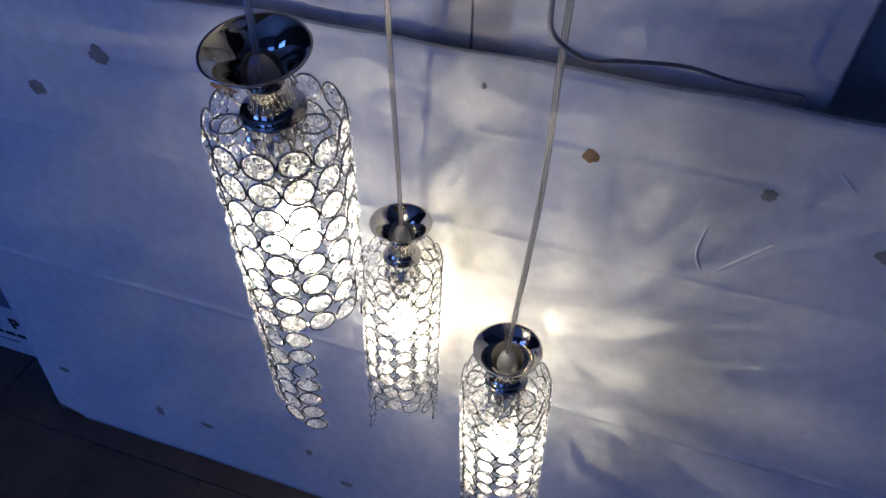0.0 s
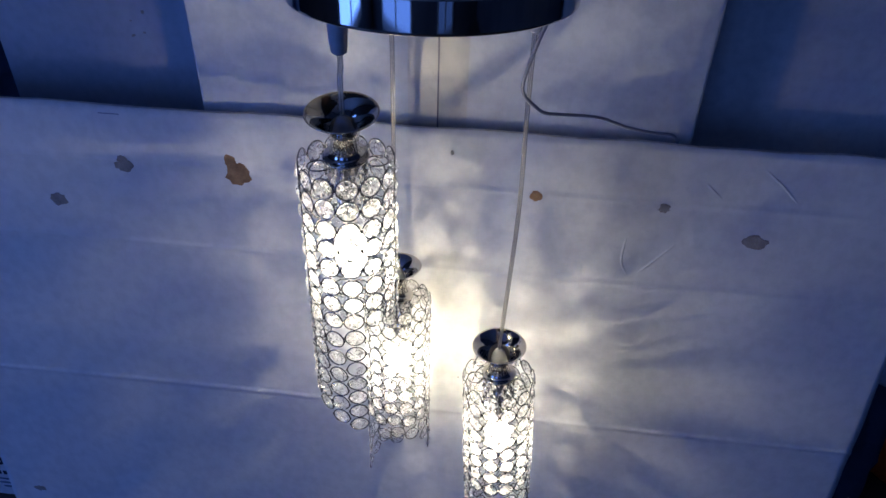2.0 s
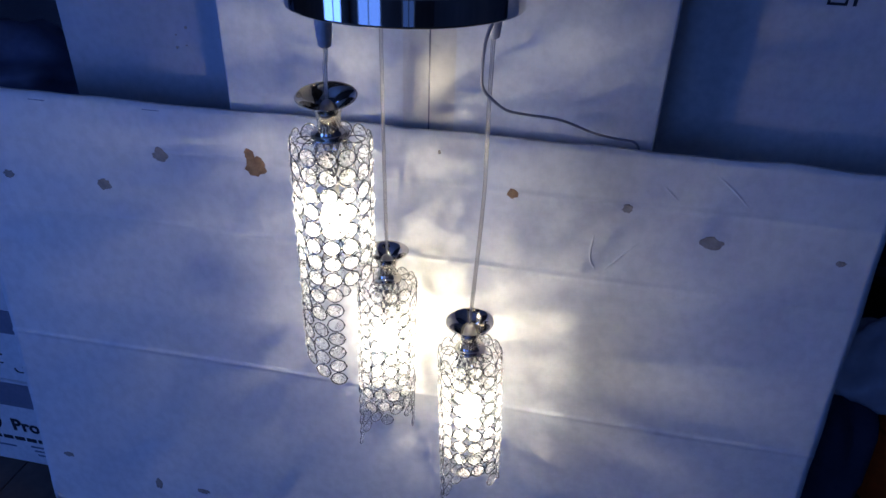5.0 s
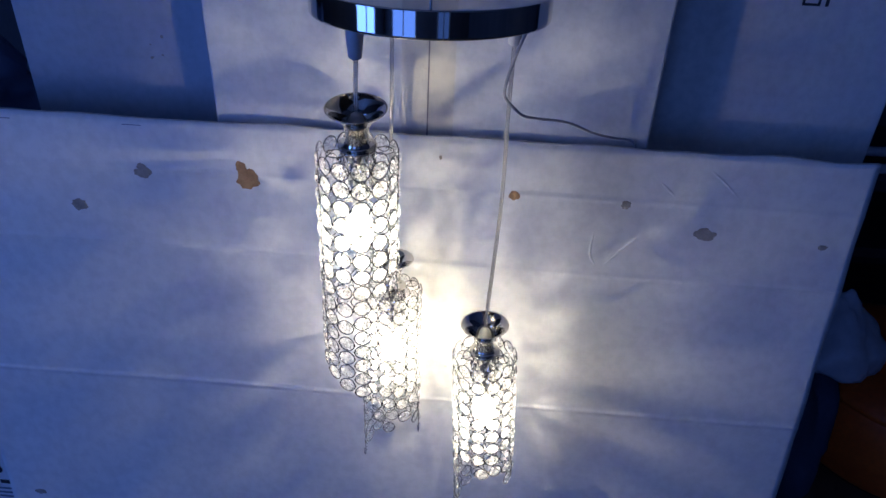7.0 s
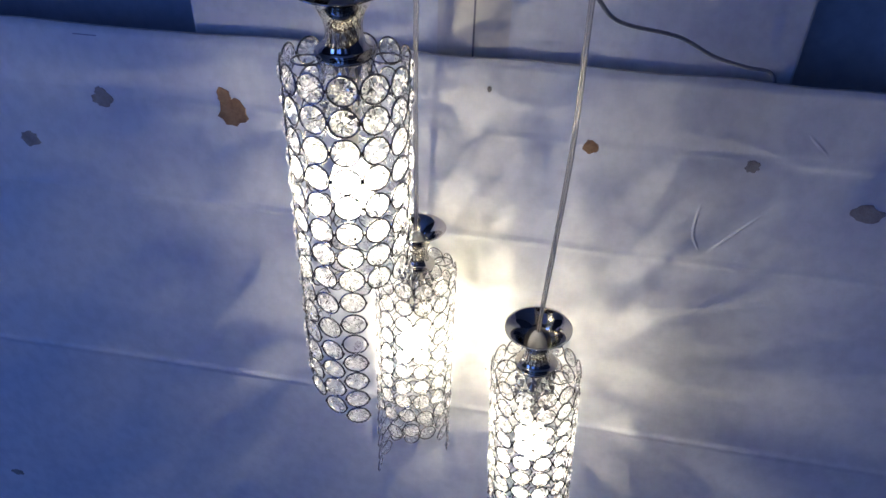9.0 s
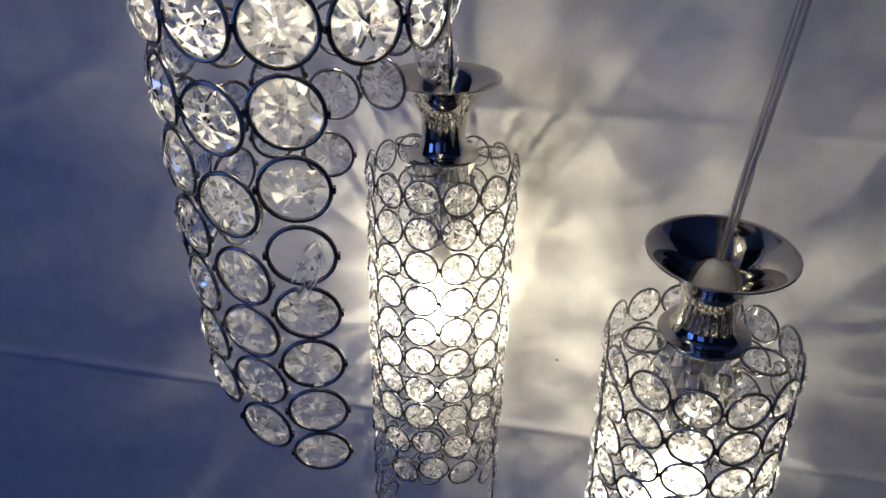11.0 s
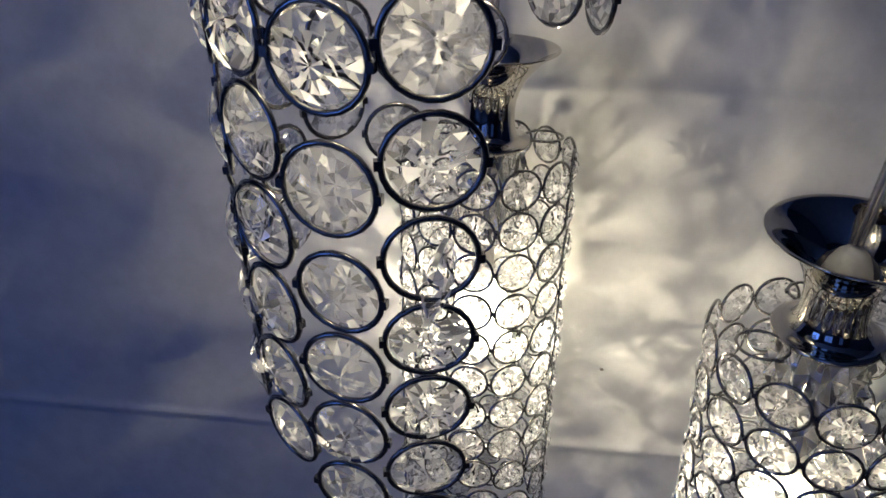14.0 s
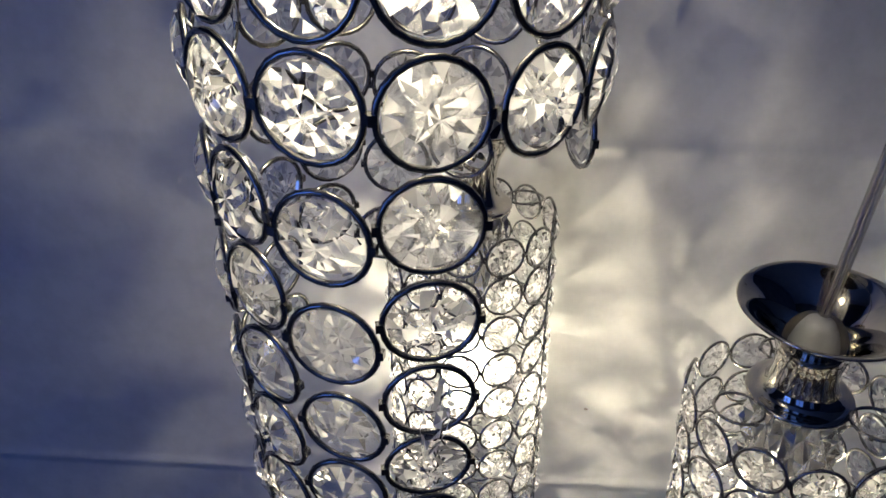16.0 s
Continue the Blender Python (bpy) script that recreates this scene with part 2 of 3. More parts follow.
def spline(points, steps=10):
    """A smooth line through points."""
    p = [Vector(q) for q in points]
    p = [2 * p[0] - p[1]] + p + [2 * p[-1] - p[-2]]
    out = []
    for i in range(1, len(p) - 2):
        for s in range(steps):
            t = s / steps
            a, b, c, d = p[i - 1:i + 3]
            out.append(0.5 * (2 * b + (c - a) * t + (2 * a - 5 * b + 4 * c - d) * t * t + (3 * b - a - 3 * c + d) * t ** 3))
    return out + [p[-2]]


# ---- room ----
W, E, S, N, H = ROOM


def wall(name, bm, label):
    return tagged(part(name, bm, WALL), label, "wall", kind="structure")


wy, wz, ww, wh, _ = WEST_WINDOW
bm = boxed(W - 0.15, W, S - 0.15, wy - ww / 2, 0, H)
box(bm, W - 0.15, W, wy + ww / 2, N + 0.15, 0, H)
box(bm, W - 0.15, W, wy - ww / 2, wy + ww / 2, 0, wz - wh / 2)
box(bm, W - 0.15, W, wy - ww / 2, wy + ww / 2, wz + wh / 2, H)
wall("wall_west", bm, "plain painted wall with a window opening")
wall("wall_east", boxed(E, E + 0.15, S - 0.15, N + 0.15, 0, H), "plain painted wall in dim blue light")
wall("wall_north", boxed(W, E, N, N + 0.15, 0, H), "plain painted wall behind the stacked cartons")
bm = bmesh.new()
edges = sorted((wx - ww / 2, wx + ww / 2, wz - wh / 2, wz + wh / 2) for wx, wz, ww, wh, _ in WINDOWS)
at = W
for x0, x1, z0, z1 in edges:
    box(bm, at, x0, S - 0.15, S, 0, H)
    box(bm, x0, x1, S - 0.15, S, 0, z0)
    box(bm, x0, x1, S - 0.15, S, z1, H)
    at = x1
box(bm, at, E, S - 0.15, S, 0, H)
wall("wall_south", bm, "plain painted wall with two window openings")
tagged(part("ceiling", boxed(W - 0.15, E + 0.15, S - 0.15, N + 0.15, H, H + 0.1), CEILING), "plain white ceiling", "ceiling", kind="structure")
places = [(pose((x0 + x1) / 2, S, z0), x1 - x0, z1 - z0) for x0, x1, z0, z1 in edges] + [(pose(W, wy, wz - wh / 2, 0, 0, -90), ww, wh)]
for i, (place, width, h) in enumerate(places):
    win = empty("window_%d" % (i + 1), place, "white framed window with blue evening light", "window", kind="structure")
    w = width / 2
    for nm, a in (("window_frame", (-w, -w + 0.05, -0.06, 0.02, 0, h)), ("window_frame", (w - 0.05, w, -0.06, 0.02, 0, h)),
                  ("window_frame", (-w + 0.05, w - 0.05, -0.06, 0.02, h - 0.05, h)), ("window_sill", (-w + 0.05, w - 0.05, -0.06, 0.06, 0, 0.05)),
                  ("mullion", (-0.025, 0.025, -0.05, 0.015, 0.05, h - 0.05))):
        part(nm, boxed(*a, bevel=0.004), FRAME_WHITE, win)

floor = tagged(part("floor", boxed(W - 0.15, E + 0.15, S - 0.15, N + 0.15, -0.12, -0.012), GAP), "dark brown laminate floor with plank joints", "floor", kind="structure")


# ---- the cardboard sheet that leans on the cartons ----
LEAN_BACK = 6.0
SHEET = pose(0, 0.519, 0, -LEAN_BACK, 0, 0)  # sheet frame: x along, z up its face, -y outward
SX0, SX1, SZ = -0.782, 0.466, 0.797
sheet = empty("cardboard_sheet", SHEET, "large white coated cardboard sheet, creased and scuffed, leaning on cartons", "cardboard sheet")


def sheet_wave(x, z):
    w = 0.0022 * noise.noise((x * 3.1, z * 3.7, 0.3)) + 0.0009 * noise.noise((x * 11, z * 12, 4.0))
    for zc, depth in ((0.392, 0.0018), (0.62, 0.0010), (0.728, 0.0009)):
        w -= depth * math.exp(-((z - zc - 0.002 * noise.noise((x * 6, zc, 1.0))) / 0.0035) ** 2)
    return w


def sheet_mesh():
    xs = np.linspace(SX0, SX1, 150)
    zs = sorted(set(np.round(np.concatenate([np.linspace(0, SZ, 90)] + [np.linspace(c - 0.012, c + 0.012, 13) for c in (0.392, 0.62, 0.728)]), 4)))
    bm = bmesh.new()
    front, back = [], []
    for z in zs:
        f, b = [], []
        for x in xs:
            ex = 0.0025 * noise.noise((z * 14, x, 2.0)) if x in (xs[0], xs[-1]) else 0.0
            ez = 0.003 * noise.noise((x * 13, 5.0, z)) if z in (zs[-1],) else 0.0
            ex += 0.012 * (1 - z / SZ) * max(0.0, (x - 0.3) / (SX1 - 0.3))  # the east edge is cut aslant
            cut = max(0.0, 0.05 - (x - SX0)) * 0.8 if z == zs[0] else 0.0
            w = sheet_wave(x, z)
            f.append(bm.verts.new((x + ex, w - 0.0035, z + ez + cut)))
            b.append(bm.verts.new((x + ex, w + 0.003, z + ez + cut)))
        front.append(f)
        back.append(b)
    def quad(a, b, c, d, mi=0, smooth=True):
        fc = bm.faces.new((a, b, c, d))
        fc.material_index, fc.smooth = mi, smooth
    n, m = len(xs), len(zs)
    for j in range(m - 1):
        for i in range(n - 1):
            quad(front[j][i], front[j][i + 1], front[j + 1][i + 1], front[j + 1][i])
            quad(back[j][i + 1], back[j][i], back[j + 1][i], back[j + 1][i + 1])
        quad(back[j][0], front[j][0], front[j + 1][0], back[j + 1][0], 1, False)
        quad(front[j][-1], back[j][-1], back[j + 1][-1], front[j + 1][-1], 1, False)
    for i in range(n - 1):
        quad(front[-1][i], front[-1][i + 1], back[-1][i + 1], back[-1][i], 1, False)
        quad(back[0][i], back[0][i + 1], front[0][i + 1], front[0][i], 1, False)
    return bm


part("panel", sheet_mesh(), [WHITE_BOARD, EDGE_BOARD], sheet)


def patch(x, z, w, h, seed, thick=0.0006, jag=0.2):
    """A ragged torn spot that lies on the sheet's face."""
    rng = random.Random(seed)
    bm = bmesh.new()
    n = 18
    ring = []
    for i in range(n):
        a = 2 * math.pi * i / n
        r = 1 + jag * (rng.random() - 0.5) * 2
        ring.append((x + 0.5 * w * r * math.cos(a), z + 0.5 * h * r * math.sin(a)))
    def level(k, lift):
        return [bm.verts.new((x + (px - x) * k, sheet_wave(x + (px - x) * k, z + (pz - z) * k) - 0.0035 - lift, z + (pz - z) * k)) for px, pz in ring]
    rows = [level(1.06, -0.0003), level(1.0, thick), level(0.75, thick + 0.0002 * rng.random()), level(0.45, thick + 0.0003 * rng.random())]
    mid = bm.verts.new((x, sheet_wave(x, z) - 0.0035 - thick, z))
    for a, b in zip(rows, rows[1:]):
        for i in range(n):
            j = (i + 1) % n
            bm.faces.new((a[i], a[j], b[j], b[i]))
    for i in range(n):
        bm.faces.new((rows[-1][i], rows[-1][(i + 1) % n], mid))
    bmesh.ops.recalc_face_normals(bm, faces=bm.faces)
    return bm


TEARS = [  # along, up, width, height, brown or grey
    (0.0234, 0.7257, 0.015, 0.015, 1), (0.1675, 0.7224, 0.014, 0.014, 0), (0.274, 0.6892, 0.031, 0.019, 0), (-0.326, 0.724, 0.034, 0.032, 1),
    (-0.334, 0.739, 0.017, 0.020, 1), (-0.4676, 0.7225, 0.026, 0.018, 0), (-0.469, 0.730, 0.014, 0.014, 0), (-0.5637, 0.6712, 0.026, 0.020, 0),
    (0.427, 0.682, 0.014, 0.009, 0), (-0.718, 0.670, 0.022, 0.014, 0), (-0.556, 0.104, 0.016, 0.026, 0), (-0.731, 0.134, 0.022, 0.012, 0),
    (-0.470, 0.105, 0.026, 0.013, 0), (-0.290, 0.123, 0.013, 0.017, 0), (-0.231, 0.068, 0.024, 0.014, 0), (-0.074, 0.770, 0.004, 0.007, 0),
    (-0.0526, 0.4533, 0.003, 0.0015, 0)]
for i, (x, z, w, h, brown) in enumerate(TEARS):
    part("tear", patch(x, z, 0.85 * w, 0.85 * h, i), KRAFT if brown else KRAFT_GREY, sheet, "torn spot of bare brown cardboard" if brown else "dark torn spot of bare cardboard")


def ridge(points, height, width):
    """A raised crease on the sheet's face."""
    bm = bmesh.new()
    pts = spline([(x, 0, z) for x, z in points], 8)
    rows = []
    for i, p in enumerate(pts):
        d = (pts[min(i + 1, len(pts) - 1)] - pts[max(i - 1, 0)]).normalized()
        s = Vector((-d.z, 0, d.x)) * width * 0.5
        k = math.sin(math.pi * min(1, max(0.02, i / (len(pts) - 1))))
        y = sheet_wave(p.x, p.z) - 0.0034
        rows.append([bm.verts.new((p.x + s.x, y, p.z + s.z)), bm.verts.new((p.x, y - height * k, p.z)), bm.verts.new((p.x - s.x, y, p.z - s.z))])
    for a, b in zip(rows, rows[1:]):
        for k in range(2):
            bm.faces.new((a[k], b[k], b[k + 1], a[k + 1]))
    for f in bm.faces:
        if f.normal.y > 0:
            f.normal_flip()
    return bm


for pts, hgt, wid in (
        ([(0.132, 0.685), (0.131, 0.652), (0.141, 0.632)], 0.0012, 0.004), ([(0.15, 0.634), (0.168, 0.655), (0.19, 0.680)], 0.0010, 0.004),
        ([(0.262, 0.778), (0.286, 0.76), (0.31, 0.738)], 0.0010, 0.004), ([(0.205, 0.757), (0.228, 0.738)], 0.0010, 0.004)):
    part("crease", ridge(pts, hgt, wid), WHITE_BOARD, sheet, "raised crease in the white coating")
for x0, x1, z in ((-0.66, -0.635, 0.785), (-0.487, -0.462, 0.786)):
    part("slit", boxed(x0, x1, sheet_wave(x0, z) - 0.0041, sheet_wave(x0, z) - 0.003, z, z + 0.0009), GREY_PRINT, sheet, "short dark slit")


# ---- cartons ----
def carton(name, x0, x1, y0, y1, z0, z1, label, group="white cartons behind the sheet", mat=None):
    """A closed carton: body, flaps on top with a joint between them."""
    cx, cy = (x0 + x1) / 2, (y0 + y1) / 2
    top = empty(name, pose(cx, cy, z0), label, "carton", group)
    w, d, h = (x1 - x0) / 2, (y1 - y0) / 2, z1 - z0
    part("body", boxed(-w, w, -d, d, 0, h - 0.004, bevel=0.003), mat or WHITE_CARTON, top)
    part("flap", boxed(-w, -0.001, -d, d, h - 0.004, h, bevel=0.001), mat or WHITE_CARTON, top)
    part("flap", boxed(0.001, w, -d, d, h - 0.004, h, bevel=0.001), mat or WHITE_CARTON, top)
    return top


centre = carton("tall_carton", -0.371, 0.188, 0.624, 0.815, 0, 1.16, "tall white cardboard carton with a taped upright seam")
cx = (-0.371 + 0.188) / 2
FRONT = 0.624 - 0.7195
part("seam", boxed(-0.0955 - cx, -0.0937 - cx, FRONT - 0.0006, FRONT + 0.0004, 0.02, 1.15), GREY_PRINT, centre, "dark joint between two flaps")
part("tape", boxed(-0.128 - cx, -0.062 - cx, FRONT - 0.0014, FRONT - 0.0008, 0.02, 1.15), TAPE, centre, "clear shiny packing tape")
# the left carton's grey stands in for shade; the right one stays white
left_carton = carton("carton", -0.663, -0.373, 0.70, 1.0, 0, 1.2, "white cardboard carton with small dark specks, shade put into its grey colour, set further back", mat=SHADED_CARTON)
right_carton = carton("carton", 0.19, 0.504, 0.70, 1.0, 0, 1.2, "white cardboard carton with a small black print, set further back")
rng = random.Random(4)
for i in range(7):
    sx, sz, r = -0.486 + 0.025 * rng.random() + 0.518, 0.838 + 0.04 * rng.random(), 0.0010 + 0.0013 * rng.random()
    part("speck", boxed(sx - r, sx + r, -0.1506, -0.1496, sz - r * 0.7, sz + r * 0.7, bevel=0.0003), KRAFT_GREY, left_carton)
for a in ((-0.004, 0.018, 0.955, 0.958), (-0.004, -0.001, 0.955, 0.985), (0.015, 0.018, 0.955, 0.985), (-0.004, 0.018, 0.982, 0.985), (0.024, 0.028, 0.955, 0.985)):
    part("print_mark", boxed(a[0] + 0.015, a[1] + 0.015, -0.1506, -0.1496, a[2], a[3]), INK, right_carton, "black outline print")


# ---- printed boxes on the floor, stacked ----
def letters(text, size, mat, parent, x, y, z, label):
    cu = bpy.data.curves.new("lettering", "FONT")
    cu.body, cu.size, cu.extrude, cu.offset = text, size, 0.0003, 0.0012
    tmp = new("lettering_source", cu)
    me = bpy.data.meshes.new_from_object(tmp.evaluated_get(bpy.context.evaluated_depsgraph_get()))
    bpy.data.objects.remove(tmp)
    me.materials.append(mat)
    ob = new("lettering", me)
    ob.parent = parent
    ob.matrix_basis = pose(x, y, z, 90, 0, 0)
    return tagged(ob, label)


STACK = [(0.0, 0.222, 0.592), (0.222, 0.392, 0.597), (0.392, 0.54, 0.594), (0.54, 0.66, 0.60)]
for i, (z0, z1, y0) in enumerate(STACK):
    b = carton("printed_box", -1.22 + 0.01 * i, -0.72 + 0.006 * i, y0, y0 + 0.33, z0 + 0.0005, z1,
               "white printed cardboard box with grey lid band, stacked on others", "stacked printed boxes")
    h, fy, w = z1 - z0, -0.165, 0.25 - 0.002 * i
    if i < 2:
        part("lid_band", boxed(-w + 0.002, w - 0.002, fy - 0.0024, fy + 0.001, h - 0.062 + 0.008 * i, h - 0.003, bevel=0.0008), GREY_PRINT, b, "grey lid band")
    if i == 0:
        letters("Pro", 0.042, INK, b, 0.060, fy - 0.0008, 0.093, "black printed word Pro")
        arc = [(0.02 + 0.016 * math.cos(a), fy - 0.0006, 0.114 + 0.024 * math.sin(a)) for a in np.linspace(-1.0, 1.0, 9)]
        part("logo_arc", tube(arc, 0.0022, 6), INK, b)
        ring = [(-0.02 + 0.02 * math.cos(a), fy - 0.0006, 0.114 + 0.022 * math.sin(a)) for a in np.linspace(0.5, 5.6, 16)]
        part("logo_ring", tube(ring, 0.0026, 6), INK, b)
        part("logo_bar", boxed(-0.02, 0.004, fy - 0.0012, fy, 0.110, 0.116), INK, b)
        for k in range(9):
            x = -0.10 + 0.026 * k
            part("print_bar", boxed(x, x + 0.021, fy - 0.0009, fy, 0.064, 0.073), INK, b)
        for k, (x, ln, z) in enumerate(((0.085, 0.05, 0.048), (0.09, 0.045, 0.037), (0.095, 0.04, 0.026), (-0.05, 0.10, 0.042))):
            part("print_bar", boxed(x, x + ln, fy - 0.0009, fy, z, z + 0.004), GREY_PRINT, b)
    if i == 1:
        rng = random.Random(9)
        for k in range(12):
            x, z, r = -0.06 + 0.2 * rng.random(), 0.03 + 0.05 * rng.random(), 0.008 + 0.008 * rng.random()
            a0 = 6.28 * rng.random()
            line = [(x + r * math.cos(a0 + a), fy - 0.0004, z + 0.8 * r * math.sin(a0 + a)) for a in np.linspace(0, 4.0, 9)]
            part("drawing_line", tube(line, 0.0014, 5), GREEN_PRINT if k % 4 == 0 else INK, b)


# ---- clutter beside the sheet ----
def crumple(cx, cy, cz, rx, ry, rz, seed, rough=0.35, taper=0.0):
    """A soft slumped bag with folds; its base is flat."""
    bm = bmesh.new()
    bmesh.ops.create_icosphere(bm, subdivisions=4, radius=1.0)
    for v in bm.verts:
        p = v.co.copy()
        k = 1 + rough * noise.noise(p * 1.7 + Vector((seed, 0, 0))) + 0.45 * rough * abs(noise.noise(p * 4.5 + Vector((0, seed, 0))))
        k -= 0.2 * rough * abs(noise.noise(p * 9.0 + Vector((0, 0, seed))))
        q = p * k
        q.x, q.y = q.x * (1 - taper * p.z), q.y * (1 - taper * p.z)
        v.co = (cx + rx * q.x, cy + ry * q.y, cz + max(rz * q.z, -rz * 0.75))
    low = min(v.co.z for v in bm.verts)
    for v in bm.verts:
        v.co.z += cz - rz * 0.75 - low
    return bm


def bag(name, at, size, seed, mat, label, rough=0.35, taper=0.0):
    return tagged(part(name, crumple(0, 0, size[2] * 0.75, *size, seed, rough, taper), mat, smooth=True, m=pose(*at)), label, "bag")


bag("plastic_bag", (-0.93, 0.80, 0.6615), (0.20, 0.13, 0.085), 3, BAG_BLUE, "crumpled bluish plastic bag lying on the stacked boxes", 0.5)
bag("green_pouch", (-0.79, 0.72, 0.6615), (0.035, 0.03, 0.02), 8, GREEN_PRINT, "small green pouch beside a plastic bag", 0.3)


tub = empty("plastic_tub", pose(0.93, 0.96, 0), "round orange red plastic tub with a closed lid on the floor", "tub")
part("body", lathe([(0.0, 0.0), (0.195, 0.0), (0.205, 0.012), (0.222, 0.12), (0.225, 0.185), (0.222, 0.19)], 48), ORANGE, tub, smooth=True)
part("lid", lathe([(0.219, 0.19), (0.228, 0.191), (0.228, 0.203), (0.222, 0.214), (0.20, 0.228), (0.17, 0.236), (0.0, 0.24)], 48), ORANGE, tub, smooth=True)
bag("dark_sack", (0.62, 0.86, 0.0), (0.075, 0.13, 0.19), 5, NAVY, "dark navy cloth sack slumped on the floor", 0.3)
bag("plastic_bag", (0.645, 0.84, 0.31), (0.085, 0.07, 0.08), 11, BAG_WHITE, "thin pale plastic bag resting on a dark sack", 0.3, 0.55)
bag("red_pouch", (0.60, 1.02, 0.0), (0.06, 0.06, 0.27), 14, DARK_RED, "dark red plastic pouch standing upright", 0.2)

rack = empty("shelf_rack", pose(1.0, 1.32, 0), "dark metal shelf rack in shadow with pale tubes", "shelf")
for px in (-0.42, 0.42):
    for py in (-0.16, 0.16):
        part("post", boxed(px - 0.015, px + 0.015, py - 0.015, py + 0.015, 0, 1.3, bevel=0.002), DARK_METAL, rack)
for z in (0.05, 0.36, 0.52, 0.9, 1.28):
    part("shelf_board", boxed(-0.45, 0.45, -0.18, 0.18, z, z + 0.025, bevel=0.002), DARK_METAL, rack)
for k, z in enumerate((0.556, 0.575)):
    tb = tagged(part("pale_tube", tube([(0.62, 1.18 + 0.05 * k, z), (1.4, 1.19 + 0.05 * k, z)], 0.011, 12), PALE_TUBE, smooth=True), "pale plastic tube lying on a dark shelf", "tube", "tubes on the shelf")


# ---- lamp: canopy, cable, three pendants ----
CAN = Vector((-0.080, 0.442, 0.975))
CAN_R = 0.110
canopy = empty("lamp_canopy", pose(*CAN), "round polished chrome ceiling canopy with a grey supply cable", "lamp canopy")
BAND = 0.0225
part("dish", lathe([(0.0, 0.0), (CAN_R - 0.004, 0.0), (CAN_R - 0.0011, 0.0), (CAN_R - 0.0003, 0.0003), (CAN_R, 0.0010), (CAN_R, 0.0022), (CAN_R, BAND - 0.0022),
                    (CAN_R, BAND - 0.0010), (CAN_R - 0.0003, BAND - 0.0003), (CAN_R - 0.0011, BAND), (CAN_R - 0.004, BAND), (0.0, BAND)], 96), CHROME, canopy, smooth=True)
part("mounting_strap", boxed(0.035, 0.098, -0.01, 0.01, 0.0226, 0.0256, bevel=0.0008), GREY_PLASTIC, canopy, "flat grey mounting strap")
part("hanger_wire", tube([(0, 0, 0.02), (0, 0, H - CAN.z)], 0.0012, 6), WIRE, canopy, "thin steel hanging wire")
CABLE = [(0.008, 0.40, 0.976), (0.001, 0.402, 0.955), (-0.005, 0.435, 0.918), (-0.005, 0.455, 0.896), (0.005, 0.467, 0.881), (0.017, 0.49, 0.865), (0.034, 0.518, 0.853), (0.073, 0.55, 0.839), (0.108, 0.582, 0.817), (0.14, 0.600, 0.805), (0.163, 0.6100, 0.799), (0.172, 0.6125, 0.786)]
part("supply_cable", tube([Vector(p) - CAN for p in spline(CABLE, 12)], 0.0015, 8), CABLE_GREY, canopy, "thin grey supply cable", smooth=True)

PITCH, SHADE_R, COLUMNS = 0.0190, 0.0386, 13
RING_R, RING_W = 0.0087, 0.00064


def ring_mesh():
    pts = [(RING_R * math.cos(a), 0, RING_R * math.sin(a)) for a in np.linspace(0, 2 * math.pi, 22, endpoint=False)]
    bm = tube(pts, RING_W, 6, True)
    for f in bm.faces:
        f.smooth = True
    for s in (-1, 1):
        box(bm, s * (RING_R + 0.0004) - 0.0007, s * (RING_R + 0.0004) + 0.0007, -0.0007, 0.0007, -0.0009, 0.0009)
    me = bpy.data.meshes.new("ring")
    bm.to_mesh(me)
    bm.free()
    me.materials.append(WIRE)
    return me


def crystal_mesh(seed):
    """A round bead cut with a star of facets on both faces."""
    rng = random.Random(seed)
    n = 18
    bm = bmesh.new()
    def circle(r, y, turn):
        return [bm.verts.new((r * math.cos(2 * math.pi * (i + turn) / n), y + 0.00012 * rng.random(), r * math.sin(2 * math.pi * (i + turn) / n))) for i in range(n)]
    rings = [circle(0.0024, -0.0026, 0), circle(0.0052, -0.0019, 0.5), circle(0.0079, -0.0005, 0), circle(0.0079, 0.0005, 0), circle(0.0052, 0.0019, 0.5), circle(0.0022, 0.0025, 0)]
    a, b = bm.verts.new((0, -0.0026, 0)), bm.verts.new((0, 0.0026, 0))
    for i in range(n):
        j = (i + 1) % n
        bm.faces.new((a, rings[0][i], rings[0][j]))
        bm.faces.new((b, rings[5][i], rings[5][j]))
        bm.faces.new((rings[2][i], rings[3][i], rings[3][j], rings[2][j]))
        for even, odd in ((0, 1), (2, 1), (3, 4), (5, 4)):
            bm.faces.new((rings[even][i], rings[odd][i], rings[even][j]))
            bm.faces.new((rings[odd][i], rings[odd][j], rings[even][j]))
    bmesh.ops.recalc_face_normals(bm, faces=bm.faces)
    bmesh.ops.split_edges(bm, edges=bm.edges)
    me = bpy.data.meshes.new("crystal")
    bm.to_mesh(me)
    bm.free()
    me.materials.append(CRYSTAL)
    return me


RING, CRYSTALS = ring_mesh(), [crystal_mesh(s) for s in range(3)]


